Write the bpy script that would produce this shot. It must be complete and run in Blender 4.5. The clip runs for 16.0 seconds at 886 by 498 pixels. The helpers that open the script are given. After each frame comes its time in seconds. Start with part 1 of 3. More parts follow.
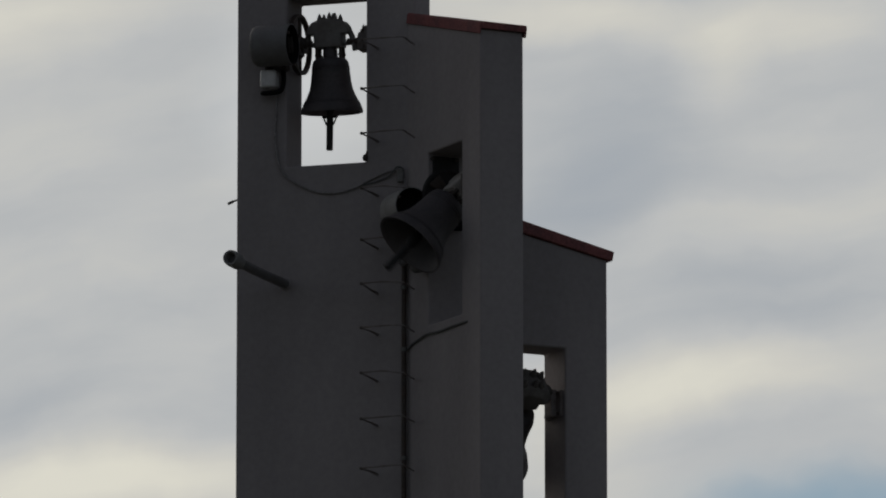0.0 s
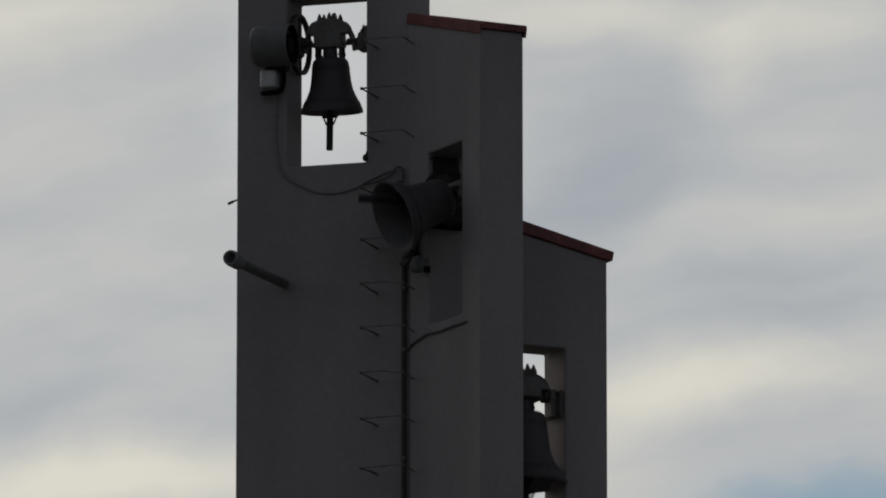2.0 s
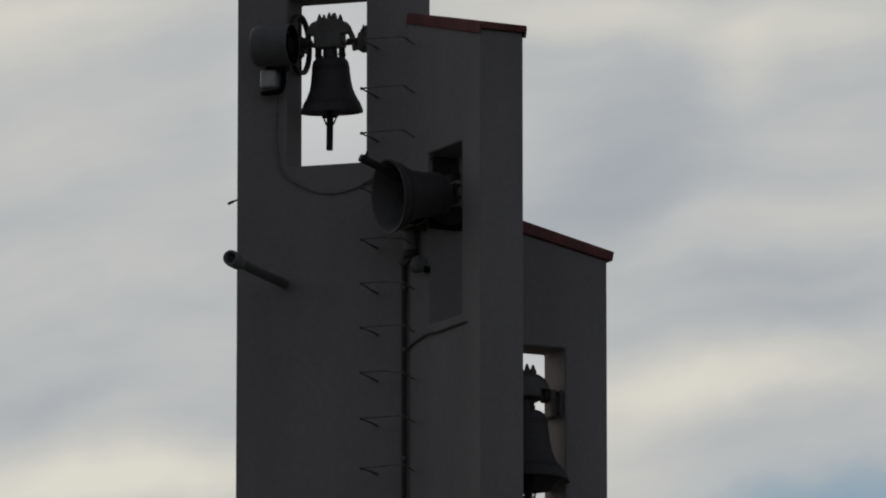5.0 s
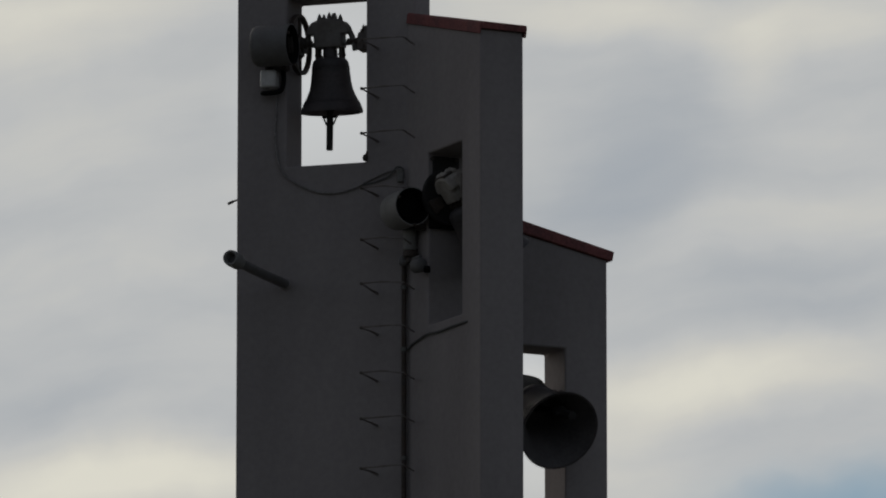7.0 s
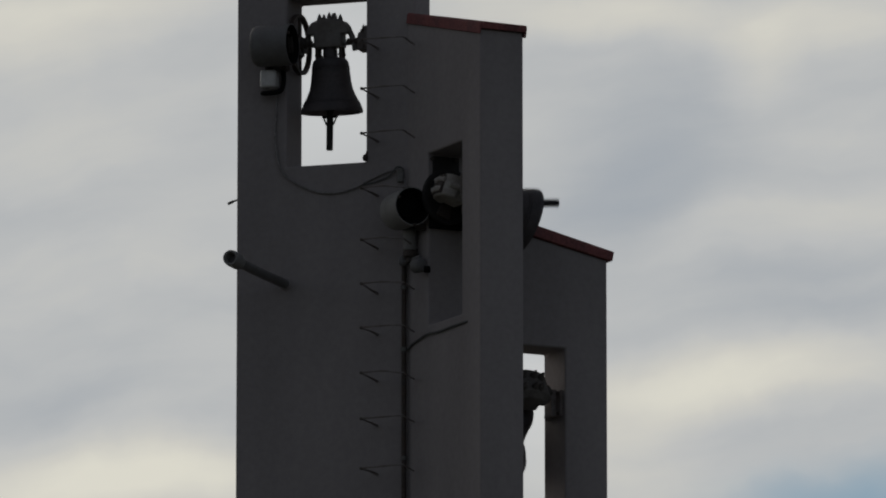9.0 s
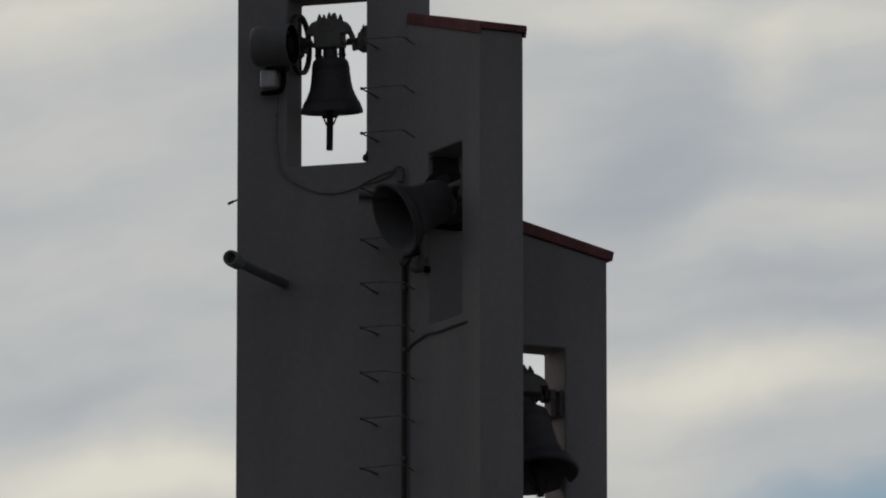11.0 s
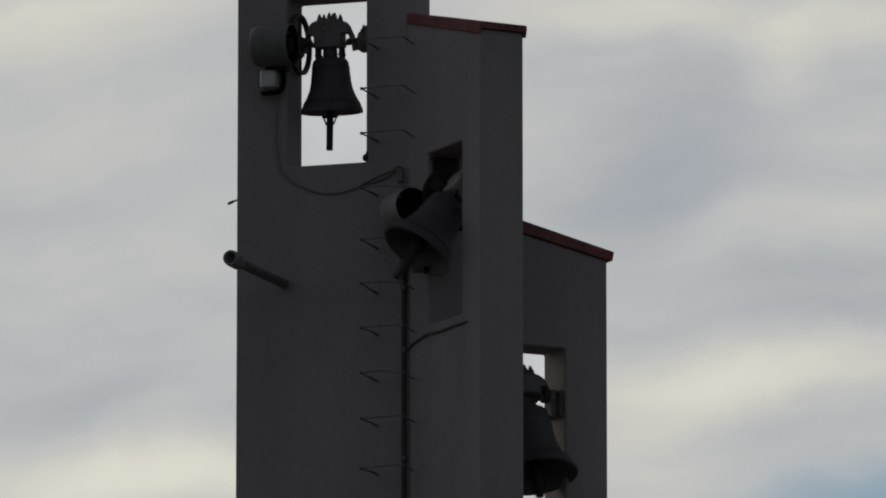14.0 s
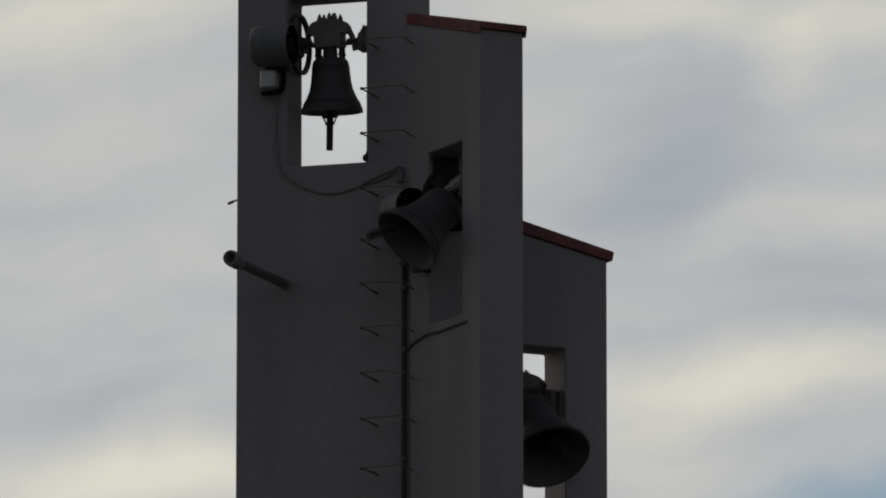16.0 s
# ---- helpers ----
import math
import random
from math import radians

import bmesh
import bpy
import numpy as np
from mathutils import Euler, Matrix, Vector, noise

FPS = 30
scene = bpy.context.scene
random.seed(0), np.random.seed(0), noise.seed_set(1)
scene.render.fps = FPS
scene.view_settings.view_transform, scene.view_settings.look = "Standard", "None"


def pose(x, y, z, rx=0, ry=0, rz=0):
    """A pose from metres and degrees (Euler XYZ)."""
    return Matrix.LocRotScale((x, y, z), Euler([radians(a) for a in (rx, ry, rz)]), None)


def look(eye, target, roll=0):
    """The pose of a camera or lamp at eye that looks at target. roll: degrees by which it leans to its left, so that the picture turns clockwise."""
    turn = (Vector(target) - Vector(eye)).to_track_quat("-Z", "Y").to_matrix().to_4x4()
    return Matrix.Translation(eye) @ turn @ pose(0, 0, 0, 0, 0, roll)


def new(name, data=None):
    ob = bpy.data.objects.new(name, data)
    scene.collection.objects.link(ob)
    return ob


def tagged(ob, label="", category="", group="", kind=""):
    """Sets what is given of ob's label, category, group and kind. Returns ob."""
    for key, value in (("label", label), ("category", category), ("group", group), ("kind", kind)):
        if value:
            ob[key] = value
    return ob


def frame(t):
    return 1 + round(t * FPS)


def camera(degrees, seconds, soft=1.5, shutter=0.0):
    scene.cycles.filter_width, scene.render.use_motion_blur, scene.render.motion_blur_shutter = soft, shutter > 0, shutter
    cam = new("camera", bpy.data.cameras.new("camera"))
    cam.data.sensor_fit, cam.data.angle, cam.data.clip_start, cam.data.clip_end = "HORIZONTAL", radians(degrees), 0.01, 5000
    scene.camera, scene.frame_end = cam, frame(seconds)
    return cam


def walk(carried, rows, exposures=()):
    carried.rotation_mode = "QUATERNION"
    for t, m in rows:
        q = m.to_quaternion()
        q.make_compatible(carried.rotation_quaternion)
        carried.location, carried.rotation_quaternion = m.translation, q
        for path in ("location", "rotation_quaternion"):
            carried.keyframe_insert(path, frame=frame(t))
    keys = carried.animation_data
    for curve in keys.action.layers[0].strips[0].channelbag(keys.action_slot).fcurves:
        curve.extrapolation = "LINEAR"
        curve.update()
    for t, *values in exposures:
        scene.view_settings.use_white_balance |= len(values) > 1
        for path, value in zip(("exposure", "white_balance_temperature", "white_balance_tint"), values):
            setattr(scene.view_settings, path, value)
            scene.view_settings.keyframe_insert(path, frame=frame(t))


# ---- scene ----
cam = camera(5.92, 16.0, soft=1.9, shutter=0.3)
EYE = (0.0, 0.0, 1.6)
AIM = (0.0, 53.7, 11.553)
walk(cam, [(0.0, look(EYE, AIM)), (16.0, look(EYE, AIM))])

# ---- light ----
SUN_AZ, SUN_EL = radians(-33), radians(25)   # behind the tower, veiled by cloud
world = bpy.data.worlds.new("sky")
scene.world = world
world.use_nodes = True
wn = world.node_tree.nodes
sky = wn.new("ShaderNodeTexSky")
sky.sky_type, sky.sun_disc = "NISHITA", False
sky.sun_elevation, sky.sun_rotation = SUN_EL, SUN_AZ
sky.air_density, sky.dust_density = 1.0, 3.0
veil = wn.new("ShaderNodeHueSaturation")    # the cloud takes most of the blue out of the sky
veil.inputs["Saturation"].default_value = 0.45
world.node_tree.links.new(sky.outputs[0], veil.inputs["Color"])
world.node_tree.links.new(veil.outputs[0], wn["Background"].inputs[0])
wn["Background"].inputs[1].default_value = 0.15

sun_data = bpy.data.lights.new("sun", "SUN")
sun_data.energy, sun_data.angle, sun_data.color = 0.06, radians(25), (1.0, 0.87, 0.68)
sun = new("sun", sun_data)
toward = Vector((math.sin(SUN_AZ) * math.cos(SUN_EL), math.cos(SUN_AZ) * math.cos(SUN_EL), math.sin(SUN_EL)))
sun.matrix_basis = look(toward * 60, (0, 0, 0))
scene.view_settings.exposure = -1.5


# ---- materials ----
def material(name, base, rough=0.8, metal=0.0, second=None, scale=6.0, fine=60.0, bump=0.15, streak=False, split=(0.35, 0.7), spread=0.25):
    """A surface with broad stains and fine grain, both in metres of the world or the thing."""
    m = bpy.data.materials.new(name)
    m.use_nodes = True
    nt = m.node_tree
    n, ln = nt.nodes, nt.links
    b = n["Principled BSDF"]
    geo = n.new("ShaderNodeNewGeometry") if streak else n.new("ShaderNodeTexCoord")
    out = geo.outputs["Position"] if streak else geo.outputs["Object"]
    mp = n.new("ShaderNodeMapping")
    mp.inputs["Scale"].default_value = (1, 1, 0.22) if streak else (1, 1, 1)
    ln.new(out, mp.inputs[0])
    big, small = n.new("ShaderNodeTexNoise"), n.new("ShaderNodeTexNoise")
    big.inputs["Scale"].default_value, big.inputs["Detail"].default_value = scale, 6
    small.inputs["Scale"].default_value, small.inputs["Detail"].default_value = fine, 3
    ln.new(mp.outputs[0], big.inputs["Vector"])
    ln.new(out, small.inputs["Vector"])
    ramp = n.new("ShaderNodeValToRGB")
    second = second or tuple(c * 0.7 for c in base)
    ramp.color_ramp.elements[0].position, ramp.color_ramp.elements[1].position = split
    ramp.color_ramp.elements[0].color, ramp.color_ramp.elements[1].color = (*second, 1), (*base, 1)
    ln.new(big.outputs["Fac"], ramp.inputs[0])
    hsv = n.new("ShaderNodeHueSaturation")
    mr = n.new("ShaderNodeMapRange")
    mr.inputs["From Min"].default_value, mr.inputs["From Max"].default_value = 0.3, 0.7
    mr.inputs["To Min"].default_value, mr.inputs["To Max"].default_value = 1 - spread, 1 + spread
    ln.new(small.outputs["Fac"], mr.inputs["Value"])
    ln.new(mr.outputs[0], hsv.inputs["Value"])
    ln.new(ramp.outputs[0], hsv.inputs["Color"])
    ln.new(hsv.outputs[0], b.inputs["Base Color"])
    rr = n.new("ShaderNodeMapRange")
    rr.inputs["To Min"].default_value, rr.inputs["To Max"].default_value = max(0.05, rough - 0.15), min(1, rough + 0.15)
    ln.new(big.outputs["Fac"], rr.inputs["Value"])
    ln.new(rr.outputs[0], b.inputs["Roughness"])
    b.inputs["Metallic"].default_value = metal
    bp = n.new("ShaderNodeBump")
    bp.inputs["Strength"].default_value, bp.inputs["Distance"].default_value = bump, 0.01
    ln.new(small.outputs["Fac"], bp.inputs["Height"])
    ln.new(bp.outputs[0], b.inputs["Normal"])
    return m


PLASTER = material("plaster", (0.332, 0.303, 0.306), 0.9, second=(0.250, 0.229, 0.233), scale=1.6, fine=26, bump=0.15, streak=True, spread=0.055)
TERRACOTTA = material("terracotta", (0.285, 0.098, 0.095), 0.85, second=(0.175, 0.066, 0.068), scale=6, fine=60, bump=0.15)
BRONZE = material("bronze", (0.092, 0.08, 0.083), 0.65, 0.2, second=(0.058, 0.053, 0.057), scale=7, fine=50, bump=0.1, spread=0.12)
# lighter copy of the bronze; its tone holds light bounced inside the bells
BRONZE_INNER_LIT = material("bronze_inner_lit", (0.125, 0.117, 0.122), 0.7, 0.1, second=(0.085, 0.08, 0.084), scale=7, fine=50, bump=0.1, spread=0.12)
IRON = material("iron", (0.072, 0.066, 0.062), 0.7, 0.3, second=(0.075, 0.055, 0.045), scale=14, fine=90)
CLAPPER_IRON = material("clapper_iron", (0.032, 0.03, 0.031), 0.7, 0.3, second=(0.024, 0.022, 0.022), scale=14, fine=90)
RUNG = material("weathered_rung", (0.27, 0.25, 0.245), 0.8, 0.1, second=(0.18, 0.15, 0.14), scale=14, fine=60, spread=0.12)
RUST = material("rusty_iron", (0.16, 0.15, 0.147), 0.8, 0.1, second=(0.12, 0.10, 0.09), scale=14, fine=90)
PALE_CABLE = material("painted_cable", (0.26, 0.245, 0.25), 0.8, second=(0.19, 0.18, 0.18), scale=14, fine=90)
CABLE = material("cable_sheath", (0.13, 0.13, 0.135), 0.7, second=(0.07, 0.07, 0.07), scale=14, fine=90)
YOKE_PAINT = material("yoke_paint", (0.42, 0.40, 0.38), 0.6, second=(0.27, 0.245, 0.22), scale=11, fine=60, bump=0.06, spread=0.1)
YOKE_BLACK = material("yoke_black", (0.17, 0.158, 0.15), 0.65, 0.2, second=(0.11, 0.10, 0.092), scale=11, fine=60, bump=0.1, spread=0.12)
YOKE_DARK = material("yoke_dark", (0.20, 0.19, 0.185), 0.65, 0.2, second=(0.14, 0.125, 0.115), scale=11, fine=60, bump=0.06, spread=0.1)
DRUM_PAINT = material("drum_paint", (0.28, 0.275, 0.27), 0.7, second=(0.21, 0.205, 0.20), scale=9, fine=40, bump=0.04, spread=0.06)
DRUM_GREY = material("drum_grey", (0.165, 0.162, 0.165), 0.7, second=(0.125, 0.12, 0.12), scale=9, fine=40, bump=0.04, spread=0.06)
# near black with little gloss; inside the drums it stands for shade
BLACK = material("flat_black", (0.008, 0.008, 0.008), 0.9, second=(0.006, 0.006, 0.006), scale=20, fine=90)
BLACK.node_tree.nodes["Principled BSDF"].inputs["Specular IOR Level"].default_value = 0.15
BOX_GREY = material("box_grey", (0.62, 0.62, 0.63), 0.5, second=(0.5, 0.5, 0.5), scale=14, fine=40, bump=0.03, spread=0.05)
GALVANISED = material("galvanised", (0.2, 0.2, 0.2), 0.6, 0.5, second=(0.13, 0.12, 0.11), scale=12, fine=90)
GROUND = material("dry_grass", (0.12, 0.115, 0.09), 0.95, second=(0.08, 0.08, 0.06), scale=0.3, fine=12, bump=0.5, streak=False)


# ---- mesh helpers ----
def mesh_of(name, bm, mat, smooth=True, bevel=0.0):
    bmesh.ops.recalc_face_normals(bm, faces=bm.faces)
    me = bpy.data.meshes.new(name)
    bm.to_mesh(me)
    bm.free()
    me.materials.append(mat)
    if smooth:
        me.shade_smooth()
        me.set_sharp_from_angle(angle=radians(38))
    ob = new(name, me)
    if bevel:
        mod = ob.modifiers.new("edge", "BEVEL")
        mod.width, mod.segments, mod.limit_method = bevel, 2, "ANGLE"
    return ob


def part(name, bm, mat, parent, label="", bevel=0.0):
    ob = mesh_of(name, bm, mat, bevel=bevel)
    ob.parent = parent
    if label:
        tagged(ob, label)
    return ob


def hexa(bm, pts):
    """A solid of eight corners: four below, four above."""
    v = [bm.verts.new(p) for p in pts]
    for f in ((0, 1, 2, 3), (4, 5, 6, 7), (0, 1, 5, 4), (1, 2, 6, 5), (2, 3, 7, 6), (3, 0, 4, 7)):
        bm.faces.new([v[i] for i in f])


def box(bm, lo, hi):
    (a, b, c), (d, e, f) = lo, hi
    hexa(bm, [(a, b, c), (d, b, c), (d, e, c), (a, e, c), (a, b, f), (d, b, f), (d, e, f), (a, e, f)])


def lathe(bm, prof, axis="Z", at=(0, 0, 0), seg=48):
    """Turns (radius, height) pairs round an axis; closes the ends where the radius is 0."""
    rings = []
    for r, h in prof:
        ring = []
        for k in range(1 if r < 1e-6 else seg):
            a = 2 * math.pi * k / seg
            p = (r * math.cos(a), r * math.sin(a), h)
            p = {"Z": p, "X": (p[2], p[0], p[1]), "Y": (p[0], p[2], p[1])}[axis]
            ring.append(bm.verts.new(Vector(p) + Vector(at)))
        rings.append(ring)
    for a, b in zip(rings, rings[1:]):
        for k in range(seg):
            q = [a[k % len(a)], a[(k + 1) % len(a)], b[(k + 1) % len(b)], b[k % len(b)]]
            q = list(dict.fromkeys(q))
            if len(q) > 2:
                bm.faces.new(q)


def rod(bm, a, b, r, seg=12, r2=None):
    """A capped round bar from a to b."""
    a, b = Vector(a), Vector(b)
    z = (b - a).normalized()
    x = z.orthogonal().normalized()
    y = z.cross(x)
    r2 = r if r2 is None else r2
    ends = []
    for c, q in ((a, r), (b, r2)):
        ends.append([bm.verts.new(c + q * (x * math.cos(2 * math.pi * k / seg) + y * math.sin(2 * math.pi * k / seg))) for k in range(seg)])
    for k in range(seg):
        bm.faces.new((ends[0][k], ends[0][(k + 1) % seg], ends[1][(k + 1) % seg], ends[1][k]))
    bm.faces.new(ends[0]), bm.faces.new(ends[1])


def tube(bm, pts, r, seg=10, steps=6):
    """A round bar along a smooth line through pts."""
    P = [Vector(p) for p in pts]
    line = []
    for i in range(len(P) - 1):
        a, b, c, d = P[max(i - 1, 0)], P[i], P[i + 1], P[min(i + 2, len(P) - 1)]
        for k in range(steps):
            t = k / steps
            line.append(0.5 * (2 * b + (c - a) * t + (2 * a - 5 * b + 4 * c - d) * t * t + (3 * b - a - 3 * c + d) * t ** 3))
    line.append(P[-1])
    side = (line[1] - line[0]).orthogonal().normalized()
    rings = []
    for i, p in enumerate(line):
        z = (line[min(i + 1, len(line) - 1)] - line[max(i - 1, 0)]).normalized()
        side = (side - z * side.dot(z)).normalized()
        y = z.cross(side)
        rings.append([bm.verts.new(p + r * (side * math.cos(2 * math.pi * k / seg) + y * math.sin(2 * math.pi * k / seg))) for k in range(seg)])
    for a, b in zip(rings, rings[1:]):
        for k in range(seg):
            bm.faces.new((a[k], a[(k + 1) % seg], b[(k + 1) % seg], b[k]))
    bm.faces.new(rings[0]), bm.faces.new(rings[-1])


# ---- plan of the tower: three upright slabs that meet in a hub ----
THICK = 0.305


class Slab:
    """Runs from a foot point along a heading (degrees from +x); s along it, d into it from its face, z up."""

    def __init__(self, foot, heading, face):
        self.foot = Vector((foot[0], foot[1], 0))
        a = radians(heading)
        self.u = Vector((math.cos(a), math.sin(a), 0))
        self.n = Vector((self.u.y, -self.u.x, 0)) * face
        self.heading = heading
        self.along = 1 if face > 0 else -1

    def at(self, s, d, z):
        return self.foot + self.u * s - self.n * d + Vector((0, 0, z))


HIGH = Slab((-0.2233, 53.700), 161.8, -1)
MIDDLE = Slab((-0.2233, 53.700), -63.2, 1)
LOW = Slab((-0.0481, 53.6884), 26.3, 1)
HIGH.span, HIGH.hole, HIGH.hole_z, HIGH.top = (-0.048, 1.161), (0.284, 0.822), (12.137, 13.25), (14.10, 13.85)
MIDDLE.span, MIDDLE.hole, MIDDLE.hole_z, MIDDLE.top = (-0.20, 1.016), (0.280, 0.756), (11.015, 12.125), (13.106, 12.800)
LOW.span, LOW.hole, LOW.hole_z, LOW.top = (-0.08, 1.232), (0.45, 0.928), (9.87, 10.98), (11.85, 11.575)


def slab_mesh(sl):
    bm = bmesh.new()
    ss = [sl.span[0], sl.hole[0], sl.hole[1], sl.span[1]]

    def top(s):
        return sl.top[0] + (sl.top[1] - sl.top[0]) * (s - sl.span[0]) / (sl.span[1] - sl.span[0])

    v = {}
    for d in (0, 1):
        for i, s in enumerate(ss):
            for j, z in enumerate((-0.3, sl.hole_z[0], sl.hole_z[1], top(s))):
                v[d, i, j] = bm.verts.new(sl.at(s, d * THICK, z))
    for d in (0, 1):
        for i in range(3):
            for j in range(3):
                if (i, j) != (1, 1):
                    bm.faces.new([v[d, a, b] for a, b in ((i, j), (i + 1, j), (i + 1, j + 1), (i, j + 1))])
    rim = [(i, 0) for i in range(4)] + [(3, 1), (3, 2), (3, 3), (2, 3), (1, 3), (0, 3), (0, 2), (0, 1)]
    hole = [(1, 1), (2, 1), (2, 2), (1, 2)]
    for loop in (rim, hole):
        for a, b in zip(loop, loop[1:] + loop[:1]):
            bm.faces.new((v[(0, *a)], v[(0, *b)], v[(1, *b)], v[(1, *a)]))
    return bm


def roof_mesh(sl, s0, s1, thick=(0.075, 0.075), over=0.028, out=0.05, drip=0.0):
    """The sloping coping, a slab with a small overhang, its ends square to the slope, with drip edges along its sides."""
    bm = bmesh.new()
    slope = (sl.top[1] - sl.top[0]) / (sl.span[1] - sl.span[0])
    lean = math.hypot(1, slope)

    def slab(ends, sides, low, high):
        pts = []
        for level in (low, high):
            for e, d in ((0, sides[0]), (1, sides[0]), (1, sides[1]), (0, sides[1])):
                s, h = ends[e], level[e]
                pts.append(sl.at(s - slope / lean * h, d, sl.top[0] + slope * (s - sl.span[0]) + h / lean))
        hexa(bm, pts)

    slab((s0, s1 + out), (-over, THICK + over), (0.001, 0.001), thick)
    if drip:
        for d0, d1 in ((-over - 0.006, -0.003), (THICK + 0.003, THICK + over + 0.006)):
            slab((s0 + 0.004, s1 + out - 0.004), (d0, d1), (-drip, -drip), (thick[0] * 0.8, thick[1] * 0.8))
    return bm


tower = tagged(new("bell_tower"), "grey plastered church bell tower of three stepped slabs with red copings", "bell tower")
tower.location = (-0.1157, 53.8251, 0)
INV = Matrix.Translation((0.1157, -53.8251, 0))


def tower_part(name, bm, mat, label="", bevel=0.0):
    bm.transform(INV)
    return part(name, bm, mat, tower, label, bevel)


for sl, s0, thick, over, out, drip in ((HIGH, -0.06, (0.075, 0.075), 0.028, 0.05, 0.0), (MIDDLE, 0.0, (0.036, 0.045), 0.008, 0.026, 0.034), (LOW, 0.1, (0.090, 0.066), 0.022, 0.03, 0.0)):
    tower_part("wall", slab_mesh(sl), PLASTER, bevel=0.012)
    tower_part("roof", roof_mesh(sl, s0, sl.span[1], thick, over, out, drip), TERRACOTTA, "weathered red terracotta coping", bevel=0.008)

# ---- ground ----
bm = bmesh.new()
bmesh.ops.create_grid(bm, x_segments=40, y_segments=40, size=2500)
ground = tagged(mesh_of("ground", bm, GROUND), "dry grassy ground round the tower", "ground", kind="structure")


# ---- bells ----
def build_bell(R, sl, s, d, z, drop, yoke_mat, label, clap_out, lift, deep, wide=1.0, waist=1.0, wheel_x=None, squat=1.0):
    """A bell on a counterweighted yoke; the origin lies on its axle, x runs along the slab."""
    thing = tagged(new("church_bell"), label, "bell", group="bells of the tower")
    at = sl.at(s, d, z)
    k = R / 0.2
    # bell body: outer skin, lip, inner skin in a lightened bronze
    prof = [(1.0, 0), (1.0, .05), (.975, .12), (.91, .27), (.83, .40), (.75, .55), (.67, .76), (.625, 1.0), (.60, 1.25), (.575, 1.5), (.555, 1.62), (.52, 1.70), (.44, 1.755), (.30, 1.79), (.0, 1.80)]
    prof = [(r * (1 - (1 - waist) * min(1, h / .5)), h) for r, h in prof]
    inner = [(.0, 1.68), (.40, 1.64), (.50, 1.52), (.53, 1.25), (.56, 1.0), (.61, .76), (.69, .53), (.77, .36), (.86, .16), (.955, .012), (1.0, 0)]
    inner = [(r * (1 - (1 - waist) * min(1, h / .5)), h) for r, h in inner]
    bm = bmesh.new()
    lathe(bm, [(r * R, h * R - drop) for r, h in inner[:-1] + prof])
    for f in bm.faces:
        f.material_index = 1 if max(math.hypot(v.co.x, v.co.y) - np.interp((v.co.z + drop) / R, [p[1] for p in prof], [p[0] for p in prof]) * R for v in f.verts) < -.015 * R else 0
    body = part("bell", bm, BRONZE, thing, "dark patinated bronze bell")
    body.data.materials.append(BRONZE_INNER_LIT)
    for h in (.30, .36, 1.42, 1.50):
        r = np.interp(h, [p[1] for p in prof[:11]], [p[0] for p in prof[:11]])
        bm = bmesh.new()
        lathe(bm, [((r + x) * R, (h + z_) * R - drop) for x, z_ in ((-.02, -.02), (.015, 0), (-.03, .02), (-.02, -.02))])
        part("band", bm, BRONZE, body)
    # crown block and straps between bell and yoke
    core = {HIGH: .22, MIDDLE: .09, LOW: .2}[sl]
    bm = bmesh.new()
    lathe(bm, [(0, 1.7 * R - drop), (core * 1.2 * R, 1.7 * R - drop), (core * 1.1 * R, 1.84 * R - drop), (core * R, (lift - .12) * R), (0, (lift - .12) * R)], seg=20)
    part("crown", bm, BRONZE, thing)
    for x in {HIGH: (-.40, .40), MIDDLE: (-.34, -.12, .12, .34), LOW: (-.14, .14)}[sl]:
        for y in (-.16, .16):
            bm = bmesh.new()
            rod(bm, (x * R, y * R, 1.74 * R - drop), (x * R, y * R, (lift - .1) * R), .055 * R, 10)
            lathe(bm, [(0, 0), (.08 * R, 0), (.08 * R, .06 * R), (0, .06 * R)], at=(x * R, y * R, 1.84 * R - drop), seg=6)
            part("strap", bm, IRON, thing)
    # yoke: an arched block with shoulders that taper to the axle ends
    bm = bmesh.new()
    out = [(-.47, -.18), (.47, -.18), (.47, .27), (.73, .27), (.66, .50), (.54, .65), (.32, .74), (.0, .77), (-.32, .74), (-.54, .65), (-.66, .50), (-.73, .27), (-.47, .27)]
    if sl is LOW:
        half = [(.45, .16), (.70, .16), (.66, .40), (.56, .57), (.40, .69), (.20, .76), (.0, .79)]
        out = [(-.45, -.24), (.45, -.24)] + half + [(-x, h) for x, h in half[-2::-1]]
    cut = .14 if sl is LOW else .05
    ys = (-deep, cut - deep, deep - .05, deep)
    rows_ = []
    for y in ys:
        sh = (0.70 if sl is LOW and y < 0 else 0.94) if abs(y) == deep else 1.0
        rows_.append([bm.verts.new((x * sh * wide * R, y * R, (h * sh * squat + lift) * R)) for x, h in out])
    for a, b in zip(rows_, rows_[1:]):
        for i in range(len(out)):
            j = (i + 1) % len(out)
            bm.faces.new((a[i], a[j], b[j], b[i]))
    bm.faces.new(rows_[0]), bm.faces.new(rows_[-1])
    yoke = part("yoke", bm, yoke_mat, thing, "painted cast metal yoke", bevel=.012 * k)
    for sx in (-1, 1):
        bm = bmesh.new()
        if sl is LOW:
            tube(bm, [(sx * .58 * wide * R, 0, .30 * R), (sx * .70 * wide * R, 0, .20 * R), (sx * .84 * wide * R, 0, .08 * R), (sx * 1.0 * wide * R, 0, .0)], .09 * R)
        else:
            tube(bm, [(sx * .60 * wide * R, 0, (.45 + lift) * R), (sx * .72 * wide * R, 0, (.25 + lift) * R), (sx * .80 * wide * R, 0, .02 * R), (sx * .86 * wide * R, 0, (-.30 if sl is HIGH else -.17) * R)], .095 * R)
